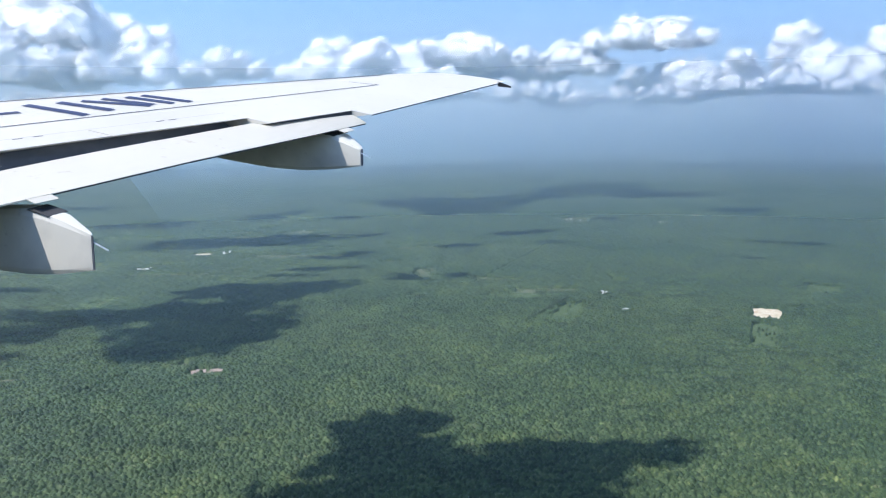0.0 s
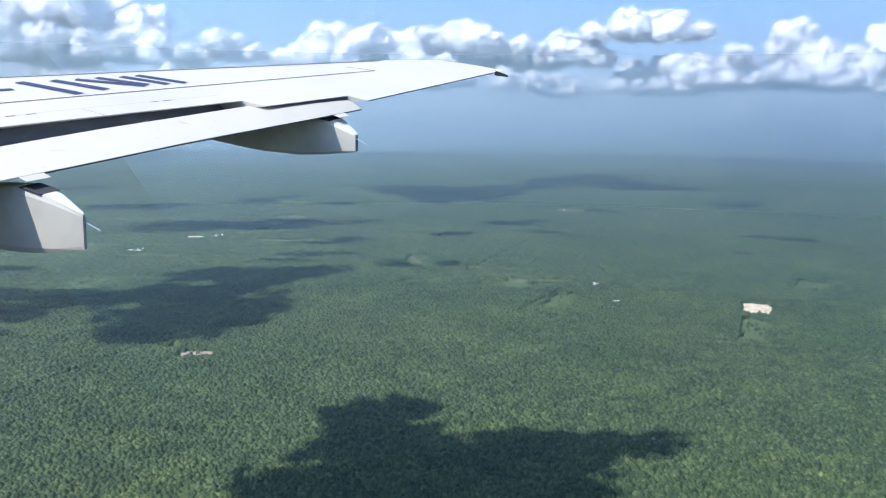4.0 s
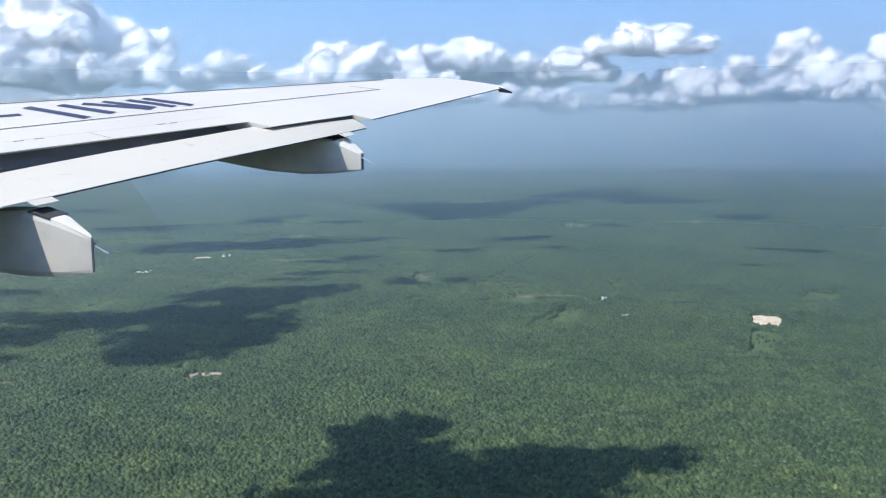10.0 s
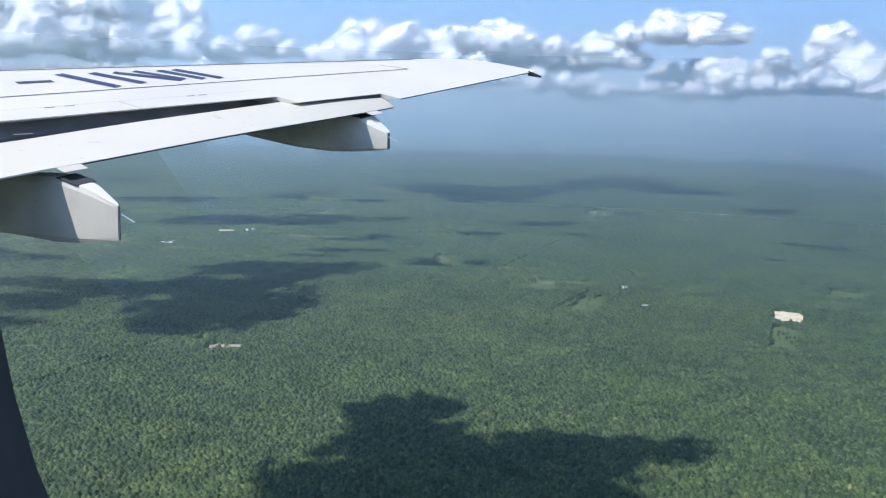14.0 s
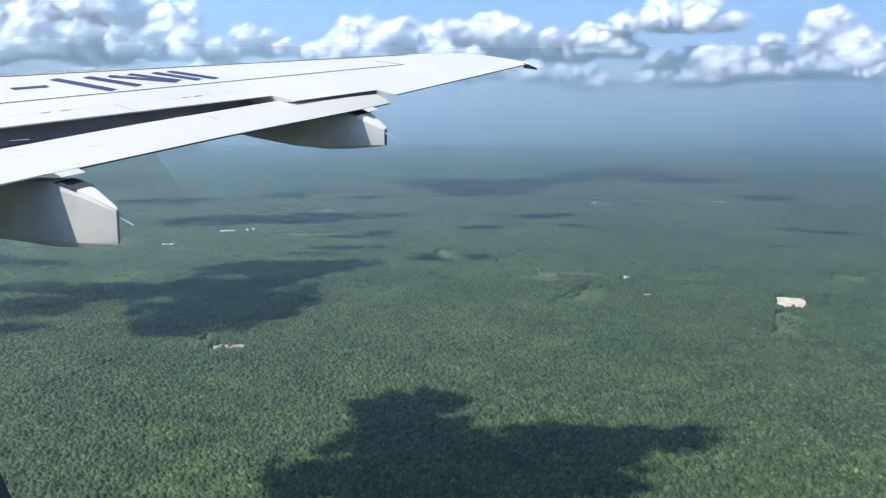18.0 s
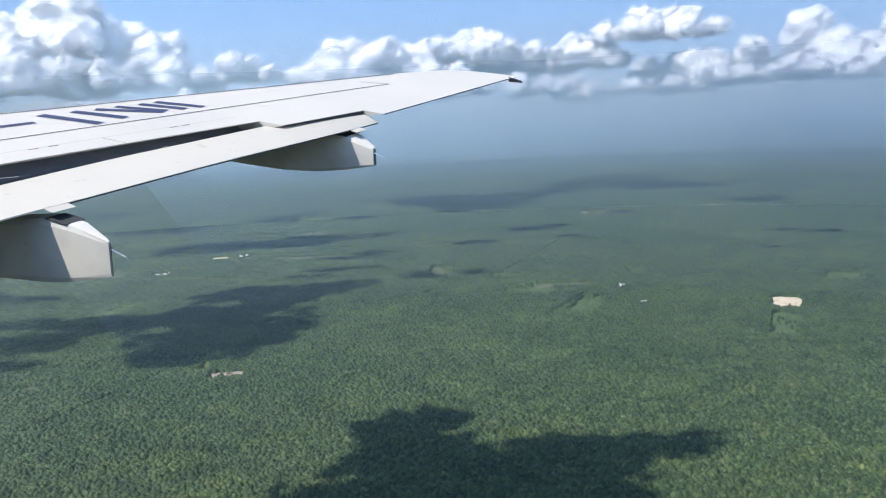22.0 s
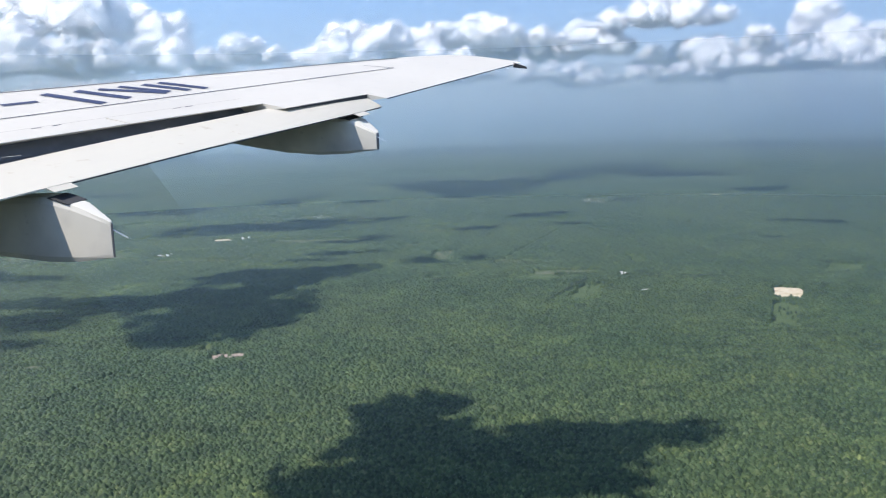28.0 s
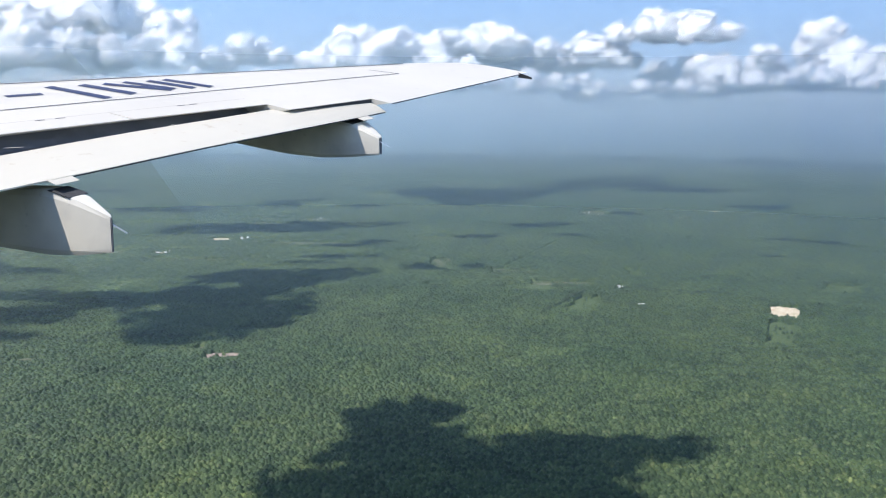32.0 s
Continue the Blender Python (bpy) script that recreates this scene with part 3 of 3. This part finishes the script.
def patch_mask(x, y, lone):
    """False on open land, True in the forest and at lone trees in fields."""
    open_land = np.zeros(x.shape, bool)
    for k, (_, cx, cy, hw, hd, turn, mat, *_r) in enumerate(PATCHES):
        near = (abs(x - cx) < 1.6 * max(hw, hd)) & (abs(y - cy) < 1.6 * max(hw, hd))
        if not near.any():
            continue
        c, s = math.cos(radians(turn)), math.sin(radians(turn))
        dx, dy = x[near] - cx, y[near] - cy
        u, v = (dx * c + dy * s) / hw, (-dx * s + dy * c) / hd
        a = np.arctan2(v, u)
        o = np.array([outline(k, 2 * math.pi * i / 64) for i in range(65)])
        rim = np.interp(a % (2 * math.pi), np.arange(65) * 2 * math.pi / 64, o)
        open_land[near] |= (np.hypot(u, v) < rim) & (lone[near] < (0.955 if mat == FIELD else 0.95 if mat == PALE_EARTH else 0.965 if mat == RED_EARTH else 1.0))
    gaps = 0.5 + 0.9 * hashed(np.floor(x / 7), np.floor(y / 7), 12)
    open_land |= beside(TRACKS, x, y) < gaps
    return ~open_land


def hashed(i, j, k):
    n = np.sin(i * 127.1 + j * 311.7 + k * 74.7) * 43758.5453
    return n - np.floor(n)


def canopy(near, far, step, spread, left=-36.5, right=29.5):
    """The tree crowns seen from above, as one closed leafy roof with a dome of leaf clumps for every crown."""
    az = np.radians(np.arange(left, right + spread, spread))
    r, rows = near, []
    while r < far:
        rows.append(r)
        r += step * max(1.0, (r / 1000) ** 1.7)
    rows.append(far)
    rows = np.array(rows)
    rr, aa = np.meshgrid(rows, az, indexing="ij")
    x, y = (rr * np.sin(aa)).ravel(), (rr * np.cos(aa)).ravel()
    x = x + 0.35 * (hashed(x, y, 3.0) - 0.5)
    y = y + 0.35 * (hashed(x, y, 7.0) - 0.5)

    def domes(cell, least, most, low, rise, steep, salt):
        gx, gy = np.floor(x / cell), np.floor(y / cell)
        best, tone = np.full(x.shape, -9.0), np.zeros(x.shape)
        for di in (-1, 0, 1):
            for dj in (-1, 0, 1):
                i, j = gx + di, gy + dj
                px_, py_ = (i + hashed(i, j, salt + 1)) * cell, (j + hashed(i, j, salt + 2)) * cell
                size = least + (most - least) * hashed(i, j, salt + 5) ** 1.6
                d2 = ((x - px_) ** 2 + (y - py_) ** 2) / size ** 2
                h = low + rise * hashed(i, j, salt + 4) + size * steep * (1 - d2)
                win = h > best
                best[win] = h[win]
                tone[win] = hashed(i, j, salt + 6)[win]
        return best, tone, gx, gy

    best, tone, gx, gy = domes(2.3, 0.95, 2.2, 1.2, 1.5, 1.0, 0)
    clump, clump_tone, _, _ = domes(1.05, 0.45, 0.85, 0.0, 0.45, 1.1, 20)
    z = np.maximum(best, 1.7) + 0.75 * clump + 0.15 * hashed(x, y, 8.0)
    tone = 0.72 * tone + 0.28 * clump_tone
    hedge = beside(HEDGES, x, y) < 1.7
    wood = patch_mask(x, y, hashed(gx, gy, 9)) | hedge
    z = np.where(wood, z + 1.3 * hedge, -0.6)
    tone = np.where(hedge, 0.0, tone)
    nr, nc = rr.shape
    idx = np.arange(nr * nc, dtype=np.int32).reshape(nr, nc)
    quads = np.stack([idx[:-1, :-1], idx[:-1, 1:], idx[1:, 1:], idx[1:, :-1]], -1).reshape(-1, 4)[:, ::-1]
    me = bpy.data.meshes.new("forest_canopy")
    me.vertices.add(nr * nc)
    me.vertices.foreach_set("co", np.stack([x, y, z], -1).astype(np.float32).ravel())
    me.loops.add(quads.size)
    me.loops.foreach_set("vertex_index", np.ascontiguousarray(quads).ravel())
    me.polygons.add(len(quads))
    me.polygons.foreach_set("loop_start", np.arange(0, quads.size, 4, dtype=np.int32))
    me.polygons.foreach_set("loop_total", np.full(len(quads), 4, dtype=np.int32))
    at = me.attributes.new("tone", "FLOAT", "POINT")
    at.data.foreach_set("value", tone.astype(np.float32))
    me.update()
    me.materials.append(FOREST)
    return tagged(new("forest_canopy", me), "dense green tropical forest canopy of small crowns", "forest", kind="stuff")


canopy(375, 1000, 0.72, 0.065)
canopy(1000, 4930, 1.7, 0.11)
canopy(375, 4930, 4.5, 0.4, 29.5, 56)
canopy(375, 4930, 4.5, 0.4, -62, -36.5)


# far white houses
def house(x, y, w, d, h, turn):
    thing = new("house")
    thing.location, thing.rotation_euler = (x, y, 0.3), (0, 0, radians(turn))
    bm = bmesh.new()
    bmesh.ops.create_cube(bm, size=1, matrix=Matrix.Diagonal((w, d, h, 1)) @ Matrix.Translation((0, 0, 0.5)))
    part("wall", bm, PLASTER, thing)
    bm = bmesh.new()
    bmesh.ops.create_cube(bm, size=1, matrix=Matrix.Translation((0, 0, h)) @ Matrix.Diagonal((w * 1.1, d * 1.1, h * 0.12, 1)) @ Matrix.Translation((0, 0, 0.5)))
    part("roof", bm, ROOF, thing)
    return tagged(thing, "small white plastered house with flat roof in a clearing", "house", group="far houses")


for x, y, w, d, h, turn in ((115, 1012, 5, 4, 3.2, 10), (120, 1020, 4, 4, 3.6, -15), (116, 1028, 6, 4, 3.0, 5), (122, 1010, 3, 3, 2.6, 30), (127, 924, 8, 3, 3, 5), (132, 927, 4, 3, 2.6, -10),
                            (-540, 1194, 8, 4, 3.4, 0), (-529, 1198, 5, 4, 3, 20), (-470, 1364, 5, 4, 4, 10), (-462, 1372, 5, 4, 4, -20)):
    house(x, y, w * 0.6, d * 0.6, h * 0.75, turn)
for cx, cy, many, wide in ((150, 1862, 4, 26), (325, 1798, 3, 18), (425, 1935, 2, 9), (-535, 1196, 3, 12), (-685, 1188, 5, 60), (-410, 1644, 3, 26), (473, 897, 7, 11), (747, 822, 8, 11)):
    for _ in range(many):
        house(cx + rnd.uniform(-1, 1) * wide, cy + rnd.uniform(-1, 1) * wide, rnd.uniform(1.4, 2.4), rnd.uniform(1.4, 2.4), rnd.uniform(2.4, 3.0), rnd.uniform(-40, 40))


# ---- clouds ----
def billows(size, strength, depth=3):
    t = bpy.data.textures.new("billows", "CLOUDS")
    t.noise_scale, t.noise_depth, t.noise_type = size, depth, "SOFT_NOISE"
    return t, strength


BILLOWS = billows(70, 26), billows(28, 15, 2), billows(11, 7, 2)


def skin(name, rows, voxel, floor, mat, rough=1.0):
    """Overlapping billows grown together into one crumpled skin. rows: x, y, z, radius, squash."""
    base = bmesh.new()
    bmesh.ops.create_icosphere(base, subdivisions=2, radius=1)
    vs = np.array([v.co[:] for v in base.verts])
    fs = np.array([[v.index for v in f.verts] for f in base.faces])
    base.free()
    verts = [vs * np.array((r, r, r * q)) + np.array((x, y, z)) for x, y, z, r, q in rows]
    verts = [np.maximum(v, (-1e9, -1e9, floor + 0.3 * r[3] * math.sin(k * 1.7))) for k, (v, r) in enumerate(zip(verts, rows))]
    faces = [fs + k * len(vs) for k in range(len(rows))]
    me = bpy.data.meshes.new(name)
    me.from_pydata(np.concatenate(verts).tolist(), [], np.concatenate(faces).tolist())
    me.materials.append(mat)
    ob = new(name, me)
    r = ob.modifiers.new("skin", "REMESH")
    r.mode, r.voxel_size, r.use_smooth_shade = "VOXEL", voxel, True
    for tex, strength in BILLOWS:
        d = ob.modifiers.new("billow", "DISPLACE")
        d.texture, d.strength, d.texture_coords, d.mid_level = tex, strength * rough, "GLOBAL", 0.5
    d = ob.modifiers.new("soften", "SMOOTH")
    d.factor, d.iterations = 0.5, 2
    return ob


def cumulus(az, low, high, wide, dist, seed, label="bright white cumulus cloud with grey base"):
    """A heap of billows on billows seen from the seat: bearing, heights and width in degrees."""
    rnd = random.Random(seed)
    rows = []
    scale = dist * math.pi / 180
    tall, base = (high - low) * scale, EYE + dist * math.tan(radians(low))

    def put(across, up, deep, r, level):
        b, d = radians(az) + across / dist, dist + deep
        rows.append((d * math.sin(b), d * math.cos(b), base + up, r, 0.9))
        if level == 0 or r < 9:
            return
        for _ in range(11 if level == 2 else 8):
            a, e = rnd.uniform(0, 2 * math.pi), math.asin(rnd.uniform(-0.15, 1))
            k = r * rnd.uniform(0.26, 0.5)
            put(across + r * 0.92 * math.cos(a) * math.cos(e), up + r * 0.85 * math.sin(e), deep + r * 0.92 * math.sin(a) * math.cos(e), k, level - 1)

    n = max(3, int(round(wide * scale / tall * 2.2)))
    for i in range(n):
        across = ((i + rnd.uniform(0.15, 0.85)) / n - 0.5) * wide * scale
        dome = (1 - abs(2 * across / (wide * scale)) ** 2) * rnd.uniform(0.45, 1.0)
        big = tall * (0.2 + 0.16 * dome)
        put(across, big * 0.3, rnd.uniform(-0.6, 0.6) * tall, big, 2)
        up = big * 1.1
        while up < tall * dome * 0.75:
            big *= rnd.uniform(0.72, 0.95)
            across += rnd.uniform(-0.4, 0.4) * big
            put(across, up, rnd.uniform(-0.3, 0.5) * tall, big, 2)
            up += big * 0.9
    voxel, rough = max(4.0, tall / 50), min(1.0, tall / 220)
    heap = tagged(skin("cloud", rows, voxel, base, CLOUD, rough), label, "cloud", group="cumulus clouds")
    for mat, grow in zip(FRINGE, (6, 16)):
        rim = skin("cloud_rim", [(x, y, z, r * 1.04 + grow * rough, q) for x, y, z, r, q in rows], voxel * 1.5, base - grow, mat, rough * 1.4)
        rim.parent = heap
    return heap


for k, (az, low, high, wide, dist) in enumerate((
    (-31.5, 2.7, 7.3, 11, 4300), (-24.5, 3.0, 6.8, 10, 4450), (-28, 5.2, 9.6, 13, 4650), (-18.3, 3.5, 6.3, 5, 4150), (-10.5, 2.7, 8.6, 10, 4350), (-4, 3.2, 7.7, 8, 4500), (2.6, 3.2, 7.1, 8.5, 4450),
    (9.2, 5.0, 8.2, 7.5, 4300), (9.8, 2.4, 4.7, 5, 4400), (13.8, 1.9, 5.6, 7.5, 4150), (18.6, 2.1, 6.3, 8.5, 4250), (24.5, 2.2, 6.6, 8, 4300), (31, 2.0, 6.0, 8, 4300), (-39, 2.0, 7.0, 8, 4300))):
    cumulus(az, low, high, wide, dist, 11 + k)
# the row of small low heaps towards the horizon
rnd_low = random.Random(8)
for k in range(19):
    low = rnd_low.uniform(1.3, 2.2)
    cumulus(-34.5 + 3.5 * k + rnd_low.uniform(-0.8, 0.8), low, low + rnd_low.uniform(1.2, 2.4), rnd_low.uniform(3.0, 5.5), rnd_low.uniform(3880, 4080), 60 + k, "small white cumulus cloud low over the horizon")


def overhead(seed, *spots):
    """One cloud overhead whose shade falls on the land in these spots: middle, half width, half depth."""
    rnd = random.Random(seed)
    top = 260 + 0.25 * math.hypot(spots[0][0], spots[0][1])
    rows, least = [], min(min(hw, hd) for _, _, hw, hd in spots)
    for cx, cy, hw, hd in spots:
        ox, oy = SUN.x / SUN.z * top + cx, SUN.y / SUN.z * top + cy
        thin = min(hw, hd)
        many = int(10 + 10 * min(6, max(hw, hd) / thin))
        for i in range(many):
            a, s = rnd.uniform(0, 2 * math.pi), math.sqrt(rnd.random()) * 0.88
            r = thin * rnd.uniform(0.26, 0.46) * (1.15 - 0.5 * s)
            rows.append((ox + hw * s * math.cos(a), oy + hd * s * math.sin(a), top + rnd.uniform(-0.1, 0.2) * r, r, 0.4))
        for i in range(many):
            a, s = rnd.uniform(0, 2 * math.pi), rnd.uniform(0.8, 1.14)
            r = thin * rnd.uniform(0.06, 0.18)
            rows.append((ox + hw * s * math.cos(a), oy + hd * s * math.sin(a), top + rnd.uniform(0, 0.1) * r, r, 0.5))
    return tagged(skin("cloud", rows, max(1.6, least / 9), top - 0.15 * least, CLOUD, min(0.6, least / 60)), "white cumulus cloud overhead shading the forest", "cloud", group="cumulus clouds")


overhead(101, (-71, 482, 42, 61), (-91, 444, 43, 46), (-110, 418, 35, 31), (-66, 556, 28, 25), (-87, 543, 31, 28), (-42, 556, 14, 9), (-21, 452, 49, 46), (11, 478, 41, 38),
         (45, 498, 40, 32), (80, 503, 36, 22), (108, 514, 18, 14), (26, 450, 40, 40), (-36, 402, 90, 43), (-80, 362, 84, 32), (-75, 522, 38, 30))
overhead(102, (-278, 822, 56, 97), (-298, 780, 51, 80), (-345, 810, 54, 83), (-326, 727, 38, 30), (-251, 833, 36, 73), (-344, 921, 74, 72), (-318, 1010, 79, 69), (-262, 1046, 58, 40),
         (-217, 1075, 33, 29), (-245, 899, 19, 42), (-448, 860, 59, 49), (-527, 873, 69, 33), (-495, 787, 57, 43), (-469, 709, 35, 23))
overhead(103, (-635, 1018, 61, 27), (-726, 1036, 51, 34))
overhead(104, (-547, 1477, 95, 74), (-450, 1506, 116, 75), (-357, 1560, 97, 52), (-266, 1598, 43, 36), (-592, 1406, 61, 30))
overhead(105, (-785, 1750, 103, 59), (-723, 1818, 52, 37), (-796, 1481, 68, 45))
overhead(106, (-282, 1311, 63, 25), (-234, 1349, 37, 19), (-273, 1188, 49, 20), (-226, 1205, 33, 16), (-293, 1136, 48, 14))
overhead(107, (-567, 1946, 61, 68), (-526, 2052, 43, 45))
overhead(108, (-207, 2253, 136, 240), (-110, 2129, 128, 183), (3, 2361, 95, 168), (-275, 2315, 94, 146), (119, 2509, 84, 105))
overhead(109, (256, 2762, 167, 152), (402, 2556, 156, 131), (353, 2989, 121, 119), (518, 2488, 68, 62))
overhead(110, (539, 2028, 63, 63), (610, 2078, 29, 44))
overhead(111, (224, 1849, 35, 46))
overhead(112, (20, 1602, 45, 35), (69, 1645, 22, 23))
overhead(113, (82, 1482, 32, 19))
overhead(114, (-78, 1432, 39, 28))
overhead(115, (-142, 1133, 25, 32), (-117, 1113, 15, 17), (-65, 1143, 19, 23))
overhead(116, (441, 1473, 46, 19), (497, 1447, 41, 22))
overhead(117, (371, 1288, 13, 17))
overhead(118, (583, 1645, 82, 14))
overhead(119, (-1116, 2177, 65, 56))
overhead(120, (-370, 1907, 52, 32))
# shade further on and further back along the flight
overhead(121, (-614, 581, 48, 35), (-632, 545, 50, 34), (-525, 571, 24, 18), (-607, 516, 32, 18))
overhead(122, (-739, 843, 37, 21))
overhead(123, (758, 741, 62, 40), (742, 659, 42, 43))
overhead(124, (584, 523, 46, 33), (629, 510, 63, 33), (680, 520, 44, 26))


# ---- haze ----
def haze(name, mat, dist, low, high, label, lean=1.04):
    """An added curtain round the seat to carry painted haze; it leans along the sun's rays, so that it takes no light
    from the land behind it.
    """
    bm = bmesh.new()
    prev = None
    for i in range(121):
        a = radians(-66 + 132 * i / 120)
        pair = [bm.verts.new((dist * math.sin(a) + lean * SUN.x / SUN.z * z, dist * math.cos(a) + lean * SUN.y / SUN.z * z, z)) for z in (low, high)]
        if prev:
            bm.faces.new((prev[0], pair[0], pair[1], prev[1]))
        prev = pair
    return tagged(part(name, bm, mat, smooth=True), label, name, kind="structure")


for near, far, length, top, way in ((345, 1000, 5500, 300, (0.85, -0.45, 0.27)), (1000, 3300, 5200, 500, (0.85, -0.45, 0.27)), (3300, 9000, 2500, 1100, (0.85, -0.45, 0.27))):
    haze("haze", painted_haze_material(near, far, length, way), near, 0.5, top, "curtain painted with thin blue grey haze over the forest")
# far haze and sky are painted into this sheet's own glow
haze("backdrop", backdrop_material(), 4880, -5, 1500, "glowing backdrop painted with hazy blue grey far distance and blue sky", lean=0.0)
